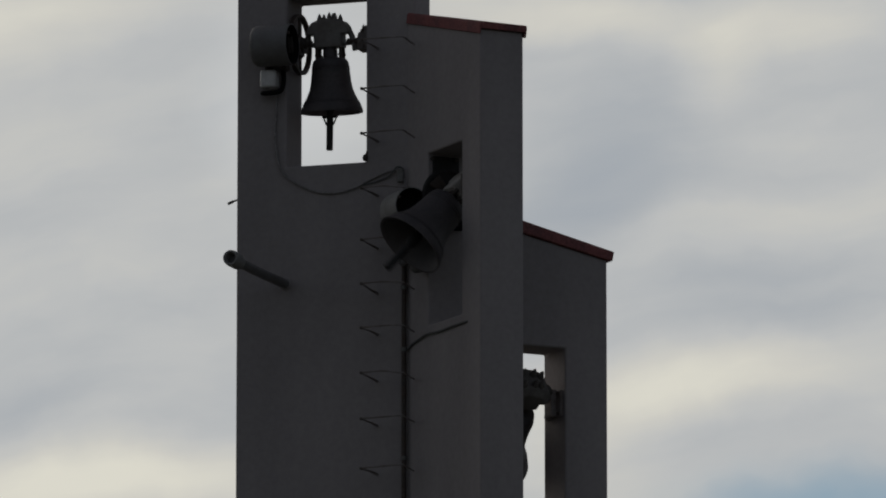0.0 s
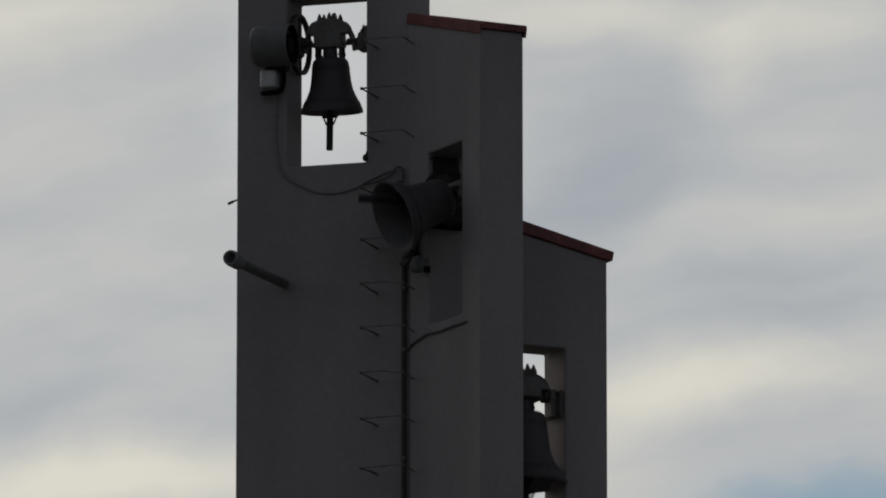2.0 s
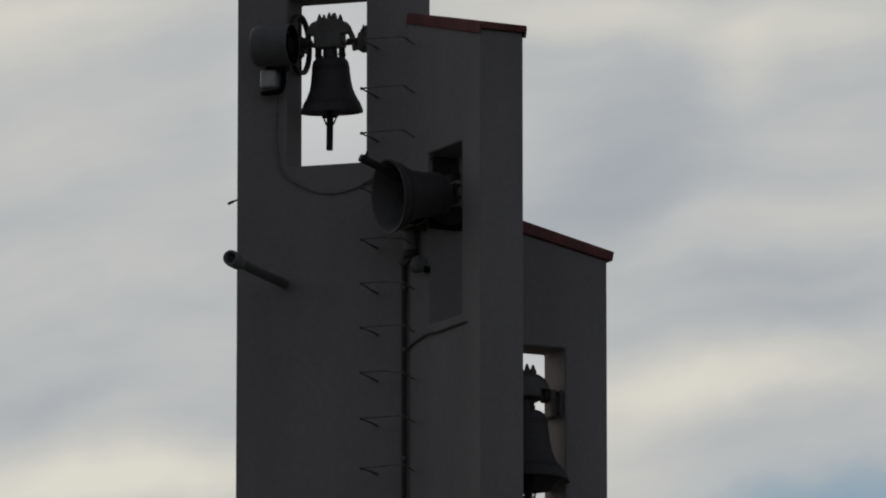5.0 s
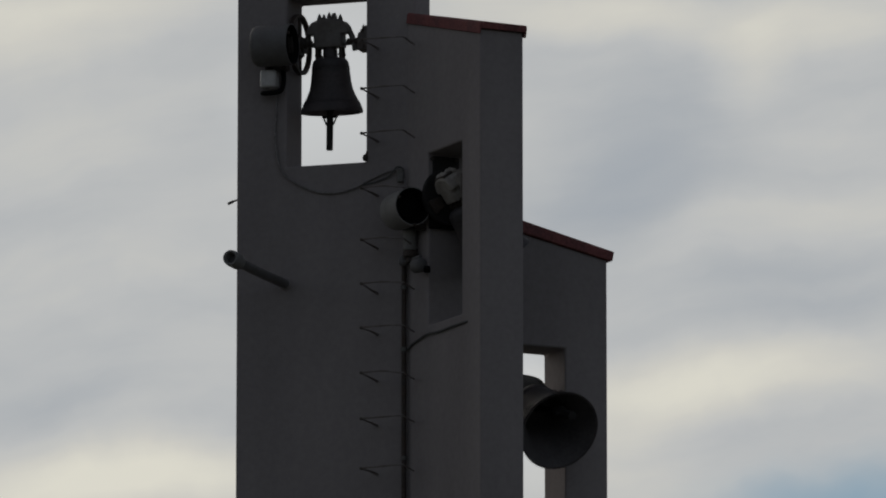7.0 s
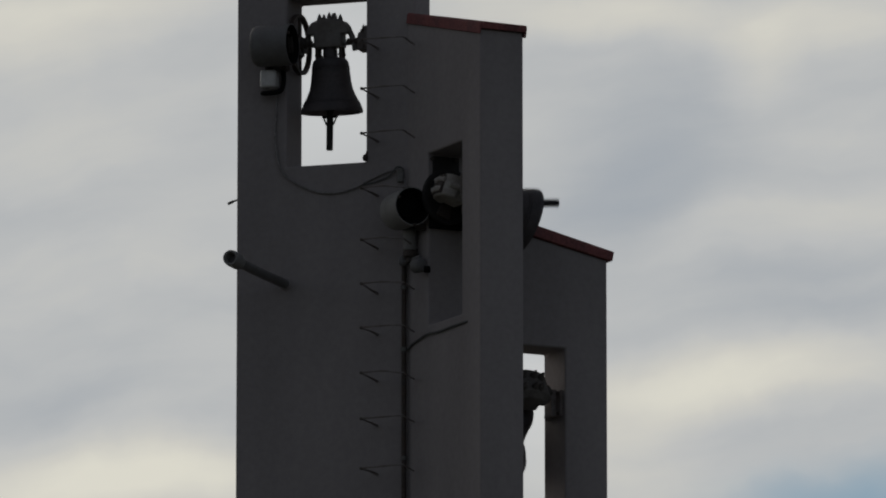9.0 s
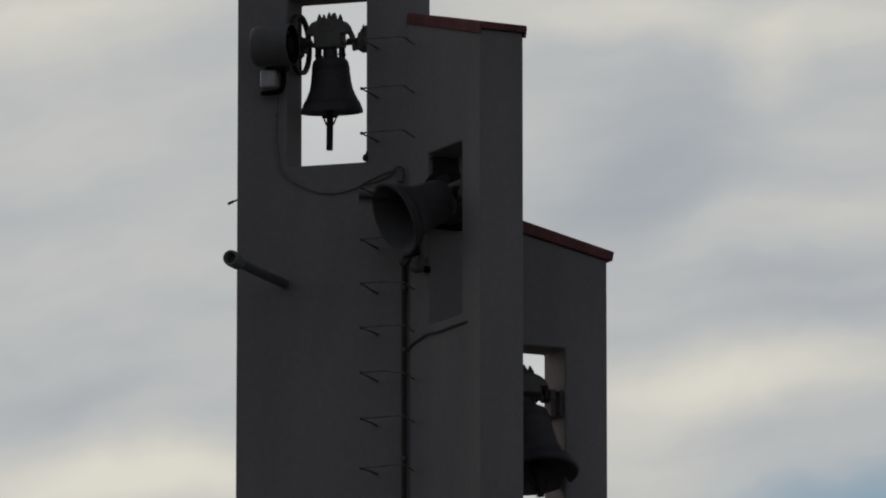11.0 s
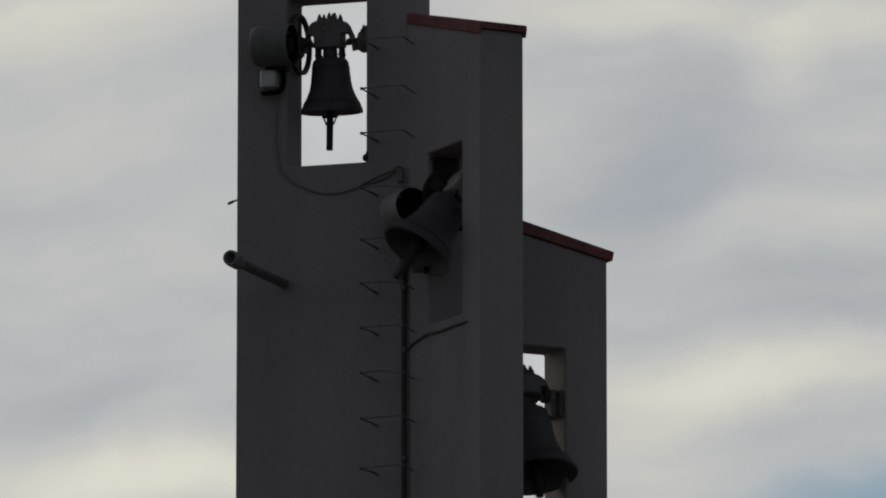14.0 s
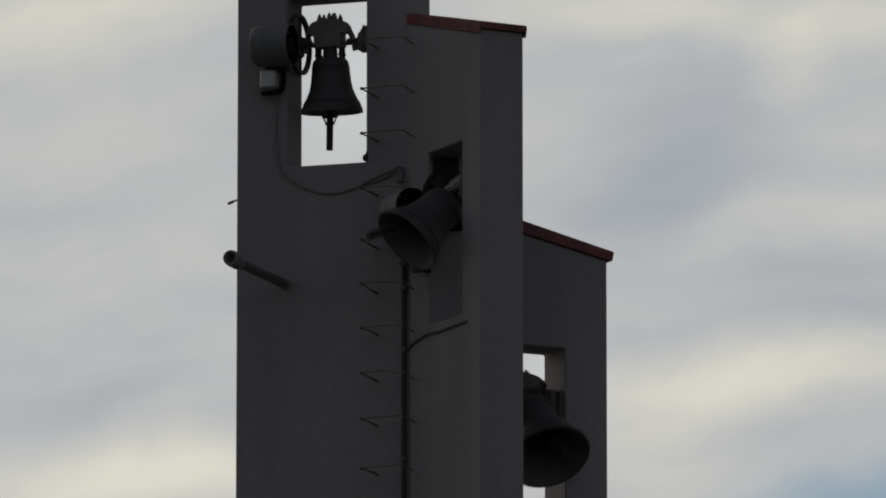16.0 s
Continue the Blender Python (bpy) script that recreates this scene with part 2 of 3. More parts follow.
        tube(bm, [(sx * .40 * R, 0, -.06 * R), (sx * .70 * R, 0, -.05 * R), (sx * .94 * R, 0, -.02 * R)], .075 * R)
        part("yoke_arm", bm, yoke_mat, thing)
    if sl is MIDDLE:
        bm = bmesh.new()
        box(bm, (-.40 * wide * R, -.27 * R, .55 * squat * R), (.40 * wide * R, .27 * R, .80 * squat * R))
        part("top_plate", bm, IRON, yoke, "dark iron plate under the bolts", bevel=.006)
    # bolts on the yoke
    tall = {HIGH: 1.0, MIDDLE: 0.4, LOW: 1.15}[sl]
    for x, y in ((-.28, -.16), (-.22, .16), (.05, -.16), (.09, .16), (.24, -.16), (.34, .14)):
        bm = bmesh.new()
        zt = np.interp(abs(x), [0, .3, .5], [.77, .73, .62]) * squat
        lathe(bm, [(0, zt - .05), (.085, zt - .05), (.085, zt + .06), (.07, zt + .06 + .03 * tall), (.035, zt + .06 + .12 * tall), (0, zt + .06 + .16 * tall)], seg=8)
        bmesh.ops.scale(bm, vec=(R, R, R), verts=bm.verts)
        bmesh.ops.translate(bm, vec=(x * wide * R, y * deep / .36 * R, lift * R), verts=bm.verts)
        part("bolt", bm, yoke_mat, yoke)
    # two axle stubs, to the bearings on either jamb
    for end in ((sl.hole[0] - s) * sl.along, (sl.hole[1] - s) * sl.along):
        sx = 1 if end > 0 else -1
        bm = bmesh.new()
        rod(bm, (end - sx * 0.002, 0, 0), (sx * .6 * R, 0, 0), .021 * k, 16)
        lathe(bm, [(0, -.012), (.034 * k, -.012), (.034 * k, .012), (0, .012)], "X", (end - sx * 0.075, 0, 0), 16)
        part("axle", bm, IRON, thing)
    # drive wheel
    if wheel_x is not None:
        bm = bmesh.new()
        wr = .172 if sl is MIDDLE else .19
        lathe(bm, [(wr - .012, -.016), (wr + .008, -.016), (wr + .008, -.006), (wr, -.003), (wr, .003), (wr + .008, .006), (wr + .008, .016), (wr - .012, .016), (wr - .012, -.016)], "X", (wheel_x, 0, 0), 40)
        wheel = part("drive_wheel", bm, CLAPPER_IRON if sl is MIDDLE else IRON, thing, "blackened iron rope wheel with a solid web" if sl is MIDDLE else "iron rope wheel with four spokes")
        if sl is MIDDLE:
            bm = bmesh.new()
            lathe(bm, [(.04, -.008), (.05, -.01), (.08, -.006), (wr - .03, -.006), (wr - .011, -.01), (wr - .011, .01), (wr - .03, .006), (.08, .006), (.05, .01), (.04, .008), (.04, -.008)], "X", (wheel_x, 0, 0), 40)
            part("web", bm, CLAPPER_IRON, wheel, "blackened solid web")
            bm = bmesh.new()
            hexa(bm, [(wheel_x + x, y, z) for x in (.006, .022) for y, z in ((-.148, -.05), (-.055, -.035), (-.055, .035), (-.148, .05))])
            part("counterweight", bm, IRON, wheel, "dull brown iron plate", bevel=.005)
        for j in range(0 if sl is MIDDLE else 4):
            a = radians(90 * j)
            bm = bmesh.new()
            rod(bm, (wheel_x, .03 * math.cos(a), .03 * math.sin(a)), (wheel_x, wr * math.cos(a), wr * math.sin(a)), .009, 8)
            part("spoke", bm, IRON, wheel)
        bm = bmesh.new()
        lathe(bm, [(0, -.03), (.045, -.03), (.045, .03), (0, .03)], "X", (wheel_x, 0, 0), 20)
        part("hub", bm, IRON, wheel)
    # clapper, its origin where it hangs
    bm = bmesh.new()
    top = 1.45 * R - drop
    L = 1.45 * R + clap_out
    lathe(bm, [(0, .02), (.022 * k, .015), (.022 * k, -.03), (.014 * k, -.05), (.016 * k, -.9 * R), (.032 * k, -1.15 * R), (.036 * k, -1.28 * R), (.03 * k, -1.4 * R), (.022 * k, -1.48 * R), (.0215 * k, -L), (0, -L - .003)], seg=20)
    for sy in (-1, 1):
        rod(bm, (sy * .052 * k, 0, -1.60 * R), (0, 0, -1.63 * R), .008 * k, 8)
        tube(bm, [(sy * .043 * k, 0, -1.61 * R), (sy * .034 * k, 0, -1.74 * R), (sy * .022 * k, 0, -1.88 * R)], .0055 * k)
    clapper = part("clapper", bm, CLAPPER_IRON, thing, "straight dark iron clapper")
    clapper.location = (0, 0, top)
    return thing, clapper, at, top


bell_high, clap_high, at_high, hang_high = build_bell(0.2, HIGH, 0.582, THICK / 2, 12.965, 0.456, YOKE_DARK, "small still bronze bell hanging in the highest opening", 0.25, 0.0, 0.30, waist=1.045, wheel_x=-0.205)
bell_mid, clap_mid, at_mid, hang_mid = build_bell(0.235, MIDDLE, 0.49, 0.108, 11.84, 0.498, YOKE_PAINT, "swinging bronze bell on a pale yoke in the middle opening", 0.225, 0.0, 0.32, 0.64, wheel_x=-0.135, squat=0.8)
bell_low, clap_low, at_low, hang_low = build_bell(0.266, LOW, 0.704, THICK / 2, 10.685, 0.591, YOKE_BLACK, "large swinging bronze bell in the lowest opening", 0.14, 0.0, 0.39, 0.85, 0.94, squat=0.66)
bell_high.matrix_basis = Matrix.Translation(at_high) @ pose(0, 0, 0, 0, 0, -18.2) @ pose(0, 0, 0, 6)
clap_high.matrix_basis = pose(0, 0, hang_high, -8)


# ---- bearings on the jambs ----
def bearing(sl, s, d, z, inward, r, finial, rise=.075, foot=.075):
    """A plummer block on a jamb; inward is the way into the opening along the slab."""
    thing = tagged(new("bearing_block"), "dark cast-iron bearing block bolted to the opening's jamb", "bearing", group="bell bearings")
    thing.matrix_basis = Matrix.Translation(sl.at(s, d, z)) @ pose(0, 0, 0, 0, 0, math.degrees(math.atan2(sl.u.y, sl.u.x)))
    w = inward * (0.095 if sl is HIGH and inward > 0 else 0.05)
    lo, hi = min(0.0, w), max(0.0, w)
    # a high rise makes a dark plate that stands for the jamb's shade
    bm = bmesh.new()
    box(bm, (min(0, w * 0.3), -.11 if rise < .1 else -.075, -foot), (max(0, w * 0.3), .11, rise))
    plate = part("base_plate", bm, RUNG if sl is LOW else RUST if rise < .1 else CLAPPER_IRON, thing, bevel=0.004)
    bm = bmesh.new()
    lathe(bm, [(0, lo), (r, lo), (r, hi), (0, hi)], "X", (0, 0, 0), 20)
    box(bm, (lo, -r, .005 - foot), (hi, r, -.005))
    part("housing", bm, RUNG if sl is LOW else RUST, thing, bevel=0.005)
    for y in (-.085, .085):
        for h in (.02 - foot, rise - .02):
            bm = bmesh.new()
            lathe(bm, [(0, 0), (.013, 0), (.013, inward * .012), (0, inward * .012)], "X", (w * 0.3, y, h), 6)
            part("bolt", bm, IRON, plate)
    # plain black block below the housing, only with a high rise
    if rise > .1:
        bm = bmesh.new()
        box(bm, (0.0, -.105, -.2), (.045, .13, -.02))
        part("under_block", bm, BLACK, thing, "black block under the bearing", bevel=0.006)
    if finial:
        bm = bmesh.new()
        lathe(bm, [(0, r - .01), (.018, r - .01), (.02, r + .012), (.009, r + .02), (.008, r + .034), (0, r + .05)], at=(w * 0.75, 0, 0), seg=12)
        part("grease_cup", bm, IRON, thing)
    return thing


for sl, d, z, r in ((HIGH, THICK / 2, 12.965, .058), (MIDDLE, .108, 11.84, .055), (LOW, THICK / 2, 10.685, .05)):
    foot = .14 if sl is LOW else .075
    # middle plate drawn up to the soffit to darken the shaded jamb
    bearing(sl, sl.hole[0], d, z, 1, r, True, .27 if sl is MIDDLE else .075, foot)
    bearing(sl, sl.hole[1], d, z, -1, r, False, .03 if sl is LOW else .075, foot)


# ---- ringing motors: an open drum lying along the wall ----
def drum_motor(sl, s_near, s_far, d, z, r, label, paint):
    thing = tagged(new("ringing_motor"), label, "motor", group="bell ringing motors")
    way = 1 if s_near > s_far else -1
    head = sl.heading + (0 if way > 0 else 180)
    mid = sl.at((s_near + s_far) / 2, d, z)
    thing.matrix_basis = Matrix.Translation(mid) @ pose(0, 0, 0, 0, 0, head)
    h = abs(s_near - s_far) / 2
    bm = bmesh.new()
    lathe(bm, [(0, -h), (r * .90, -h), (r * .975, -h + .012), (r, -h + .03), (r, h - .014), (r * 1.015, h - .012), (r * 1.015, h), (r * .965, h), (r * .95, h - .01), (r * .95, -h + .06), (0, -h + .06)], "X", seg=56)
    housing = part("housing", bm, paint, thing, "painted steel drum")
    # lining and disc: the shade of the drum's deep mouth as black colour
    bm = bmesh.new()
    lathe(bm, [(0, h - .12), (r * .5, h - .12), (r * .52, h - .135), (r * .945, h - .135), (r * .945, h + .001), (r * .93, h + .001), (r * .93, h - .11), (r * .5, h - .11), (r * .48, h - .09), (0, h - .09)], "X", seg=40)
    part("shade_lining", bm, BLACK, thing, "lining and disc blackened to give the shade inside the drum's open end")
    for a in (35, 155, 275):
        bm = bmesh.new()
        lathe(bm, [(0, 0), (.010, 0), (.010, .016), (0, .016)], "X", (h, r * .9 * math.cos(radians(a)), r * .985 * math.sin(radians(a))), 6)
        part("bolt", bm, IRON, housing)
    # wall bracket; the wall lies on the y side
    toward_wall = Vector((0, 0, 0)) - sl.n
    local = pose(0, 0, 0, 0, 0, -head).to_3x3() @ toward_wall
    yy = 1 if local.y > 0 else -1
    for x in (-h * .55, h * .35):
        bm = bmesh.new()
        y0, y1 = sorted((yy * r * .5, yy * abs(d)))
        box(bm, (x - .015, y0, -r - .012), (x + .015, y1, -r + .03))
        part("bracket", bm, IRON, thing, bevel=0.003)
    return thing


motor_mid = drum_motor(MIDDLE, 0.328, 0.087, -0.130, 11.765, 0.122, "pale drum-shaped ringing motor on the wall beside the middle bell", DRUM_PAINT)
motor_high = drum_motor(HIGH, 0.734, 0.987, -0.142, 12.905, 0.133, "grey drum-shaped ringing motor on the wall beside the highest bell", DRUM_GREY)

# ---- gear unit on top of the conduit, on the wall below the middle motor ----
gear_unit = tagged(new("gear_unit"), "grey gear unit with a round cover at the conduit's head", "gear unit")
o = MIDDLE.at(.12, 0, 11.56)
gear_unit.location = o


def gear_part(name, bm, s, d, z, mat, label=""):
    bmesh.ops.translate(bm, vec=MIDDLE.at(s, d, z) - o, verts=bm.verts)
    part(name, bm, mat, gear_unit, label, bevel=0.003)


bm = bmesh.new()
lathe(bm, [(0, .07), (.034, .07), (.042, .06), (.042, -.06), (.034, -.07), (0, -.07)], seg=18)
gear_part("gear_case", bm, .124, -.05, 11.587, DRUM_PAINT)
bm = bmesh.new()
lathe(bm, [(0, .03), (.042, .03), (.046, .02), (.046, -.012), (.028, -.02), (.028, -.05), (0, -.05)], seg=16)
gear_part("clamp", bm, .135, -.05, 11.487, IRON)
bm = bmesh.new()
lathe(bm, [(0, -.045), (.036, -.045), (.046, -.035), (.048, .025), (.042, .04), (.018, .052), (0, .052)], "X", seg=22)
bmesh.ops.rotate(bm, matrix=Matrix.Rotation(radians(-50), 3, "Z"), verts=bm.verts)
gear_part("cover", bm, .262, -.055, 11.398, DRUM_GREY, "rounded grey cover")
bm = bmesh.new()
lathe(bm, [(0, 0), (.022, 0), (.022, .04), (0, .044)], "X", seg=12)
gear_part("plug", bm, .345, -.06, 11.36, BLACK)
bm = bmesh.new()
lathe(bm, [(0, .035), (.022, .03), (.032, .01), (.032, -.02), (.02, -.035), (0, -.035)], seg=14)
gear_part("cable_gland", bm, .03, -.045, 11.47, DRUM_GREY)
bm = bmesh.new()
rod(bm, (0, 0, 0), MIDDLE.u * .24, .014, 10)
gear_part("link_pipe", bm, .03, -.045, 11.455, DRUM_GREY)
bm = bmesh.new()
rod(bm, (0, 0, 0), -MIDDLE.n * .06, .016, 10)
gear_part("bracket", bm, .124, -.05, 11.52, IRON)

# ---- white control box under the upper motor ----
control = tagged(new("control_box"), "small white control box on a dark bracket under the motor", "control box")
control.matrix_basis = Matrix.Translation(HIGH.at(0.919, -0.055, 12.702)) @ pose(0, 0, 0, 0, 0, -18.2)
bm = bmesh.new()
box(bm, (-.054, -.05, -.058), (.054, .045, .058))
part("case", bm, BOX_GREY, control, bevel=0.016)
bm = bmesh.new()
tube(bm, [(-.06, .04, -.075), (-.03, -.03, -.092), (.04, -.03, -.092), (.08, .0, -.07), (.085, .03, .0), (.075, .045, .07)], .016)
part("bracket", bm, BLACK, control)

# ---- climbing rungs across the inner corner ----
for z in (12.867, 12.548, 12.258, 11.903, 11.570, 11.286, 11.002, 10.712, 10.418, 10.100, 9.80, 9.50):
    rung = tagged(new("climbing_rung"), "rusty iron climbing rung set across the inner corner", "rung", group="climbing rungs")
    rung.location = HIGH.at(0.205, 0, z)
    rng = random.Random(int(z * 1000))
    j = [rng.uniform(-.012, .012) for _ in range(3)]
    base = HIGH.at(0.205, 0, z)
    line = [(.205, .03, j[0]), (.205, -.10, j[0]), (.206, -.285, 0), (.195, -.318, 0), (.165, -.322, .002), (.06, -.325 + j[2], .004), (-.04, -.32, j[1]), (-.068, -.30, j[1]), (-.072, -.24, j[1] - .004), (-.075, -.10, j[1] - .01)]
    bm = bmesh.new()
    tube(bm, [HIGH.at(s, d, z + h) - base for s, d, h in line], .0056, 8, 4)
    part("bar", bm, RUNG, rung)
    bm = bmesh.new()
    rod(bm, HIGH.at(.205, .01, z + j[0]) - base, HIGH.at(.205, -.12, z + j[0]) - base, .009, 10, .007)
    part("wall_sleeve", bm, RUNG, rung)
    bm = bmesh.new()
    p = HIGH.at(.206, -.318, z) - base
    bmesh.ops.create_icosphere(bm, subdivisions=2, radius=.011)
    bmesh.ops.translate(bm, vec=p, verts=bm.verts)
    part("end_knob", bm, RUST, rung)

# ---- conduit and cables ----
conduit = tagged(new("conduit"), "dark round conduit running down the inner corner", "conduit")
conduit.location = HIGH.at(0.02, -0.02, 0)
bm = bmesh.new()
rod(bm, (0, 0, -0.1), (0, 0, 11.45), .0155, 14)
part("pipe", bm, IRON, conduit)
for z in (11.3, 10.9, 10.2, 9.6):
    bm = bmesh.new()
    lathe(bm, [(.0156, -.012), (.021, -.012), (.021, .012), (.0156, .012)], at=(0, 0, z), seg=14)
    part("clip", bm, GALVANISED, conduit)


def cable(label, sl, line, r, mat=CABLE):
    ob = new("cable")
    first = sl.at(*line[0])
    ob.location = first
    bm = bmesh.new()
    tube(bm, [sl.at(*p) - first for p in line], r, 8, 8)
    part("sheath", bm, mat, ob)
    return tagged(ob, label, "cable")


cable("grey painted cable sagging across the wall under the highest bell", HIGH,
      [(.885, -.02, 12.66), (.888, -.012, 12.50), (.895, -.012, 12.31), (.856, -.012, 12.12), (.768, -.012, 12.033), (.633, -.012, 11.966), (.499, -.012, 11.944),
       (.366, -.012, 11.965), (.251, -.012, 12.017), (.118, -.014, 12.064), (.05, -.016, 12.06), (.012, -.02, 11.976), (.016, -.03, 11.90)], .0075, PALE_CABLE)
cable("thin black cable looped beside the inner corner", HIGH,
      [(.31, -.01, 11.985), (.22, -.01, 12.0), (.12, -.012, 12.035), (.07, -.02, 12.085), (.03, -.02, 12.07), (.02, -.02, 11.99)], .006)
cable("black cable rising along the wall under the middle opening", MIDDLE,
      [(.012, -.012, 10.90), (.09, -.010, 10.925), (.165, -.010, 10.938), (.301, -.010, 10.955), (.46, -.010, 10.947), (.641, -.010, 10.951), (.80, -.008, 10.952), (.84, .004, 10.953)], .0075)

plate = tagged(new("junction_box"), "small grey junction box in the inner corner", "junction box")
plate.matrix_basis = Matrix.Translation(HIGH.at(.045, -.02, 12.03)) @ pose(0, 0, 0, 0, 0, -18.2)
bm = bmesh.new()
box(bm, (-.022, -.012, -.045), (.022, .02, .045))
part("case", bm, GALVANISED, plate, bevel=0.005)

# ---- spout, stub and knob on the highest wall ----
spout = tagged(new("spout"), "long grey pipe spout sticking out of the wall", "spout")
spout.location = HIGH.at(.827, 0, 11.373)
o = HIGH.at(.827, 0, 11.373)
bm = bmesh.new()
tube(bm, [HIGH.at(s, d, z) - o for s, d, z in ((.827, .05, 11.375), (.825, -.15, 11.368), (.821, -.4, 11.360), (.813, -.75, 11.352), (.818, -.92, 11.355), (.825, -1.0, 11.36))], .031, 16)
part("pipe", bm, DRUM_GREY, spout)
bm = bmesh.new()
a, b = HIGH.at(.817, -.90, 11.352) - o, HIGH.at(.828, -1.06, 11.362) - o
z_ = (b - a).normalized()
turn = z_.to_track_quat("Z", "Y").to_matrix().to_4x4()
lathe(bm, [(.030, 0), (.044, .01), (.05, .03), (.052, .13), (.048, .155), (.038, .155), (.036, .15), (.034, .145), (.033, .05), (.0, .045)], seg=24)
bmesh.ops.transform(bm, matrix=Matrix.Translation(a) @ turn, verts=bm.verts)
part("socket", bm, DRUM_PAINT, spout, "paler socket at the pipe's open end")
bm = bmesh.new()
lathe(bm, [(.030, 0), (.043, 0), (.04, .006), (.030, .01)], seg=20)
bmesh.ops.transform(bm, matrix=Matrix.Translation(HIGH.at(.826, -.002, 11.373) - o) @ HIGH.n.to_track_quat("Z", "Y").to_matrix().to_4x4(), verts=bm.verts)
part("collar", bm, PLASTER, spout)

stub = tagged(new("iron_stub"), "short iron stub on the narrow end of the wall", "stub")
stub.location = HIGH.at(1.16, .02, 11.945)
bm = bmesh.new()
o = HIGH.at(1.16, .02, 11.945)
rod(bm, (0, 0, 0), HIGH.at(1.205, .02, 11.932) - o, .006, 8)
part("pin", bm, IRON, stub)
bm = bmesh.new()
rod(bm, HIGH.at(1.19, .02, 11.936) - o, HIGH.at(1.226, .02, 11.922) - o, .009, 8)
part("tip", bm, IRON, stub)

knob = tagged(new("cable_clip"), "small dark cable clip at the corner of the sill", "clip")
knob.location = HIGH.at(.287, -.004, 12.162)
bm = bmesh.new()
bmesh.ops.create_icosphere(bm, subdivisions=2, radius=.019)
bmesh.ops.scale(bm, vec=(1, 1, 1.3), verts=bm.verts)
part("body", bm, IRON, knob)
bm = bmesh.new()
rod(bm, (0, 0, .0), (.012, -.004, .042), .006, 8)
part("pin", bm, IRON, knob)


# ---- swing of the bells ----
def swing(t, peaks, sizes):
    """Angle and phase at t from the times of the outward peaks and the swing's size then."""
    i = max(0, min(len(peaks) - 2, sum(p <= t for p in peaks) - 1))
    f = (t - peaks[i]) / (peaks[i + 1] - peaks[i])
    size = sizes[i] + (sizes[i + 1] - sizes[i]) * min(max(f, -0.5), 1.5)
    ph = 2 * math.pi * f
    return size * math.cos(ph), ph


MID_PEAKS = (-1.30, 0.266, 1.827, 3.382, 4.95, 6.513, 8.06, 9.615, 11.172, 12.732, 14.273, 15.808)
MID_SIZES = (84.5, 84.5, 84.5, 84.5, 84.5, 84.5, 84.5, 84.5, 84.5, 84, 75, 64.5)
LOW_PEAKS = (-0.63, 0.878, 2.363, 3.863, 5.356, 6.851, 8.345, 9.835, 11.303, 12.815, 14.305, 15.80)
LOW_SIZES = (68, 68, 68, 68, 68, 68, 68, 68, 68, 67, 61, 54)


def ring(thing, clapper, at, heading, hang, peaks, sizes, lean, rise, fall, hold, knock, back):
    """Keys a bell and its clapper; lean, rise, fall and hold bend the plain swing, knock and back are the clapper's throws."""
    bell_rows, clap_rows = [], []
    for k in range(0, 321):
        t = k * 0.05
        a, ph = swing(t, peaks, sizes)
        ph %= 2 * math.pi
        up, down = max(0.0, -math.sin(ph)), max(0.0, math.sin(ph))
        out, inn = max(0.0, math.cos(ph)), max(0.0, -math.cos(ph))
        a += lean + rise * up ** 2 * min(1.0, max(0.0, (ph - 4.0) / 0.7)) + 2 * fall * down * out + 2 * hold * up * inn
        drop = min(1.0, max(0.0, (ph - 0.15) / 0.35)) if ph < math.pi else 0.0
        rel = knock * (1 - 0.3 * drop) * max(0.0, math.tanh(3 * math.cos(ph - 0.5)))
        rel -= back * float(np.interp(ph, (1.7, 2.15, 2.48, 2.8, 2.95, 3.3, 3.8, 4.3, 4.8), (0, .15, .42, .85, 1, .88, .88, .4, 0)))
        bell_rows.append((t, Matrix.Translation(at) @ pose(0, 0, 0, 0, 0, heading) @ pose(0, 0, 0, -a)))
        clap_rows.append((t, pose(0, 0, hang, -rel)))
    walk(thing, bell_rows)
    walk(clapper, clap_rows)


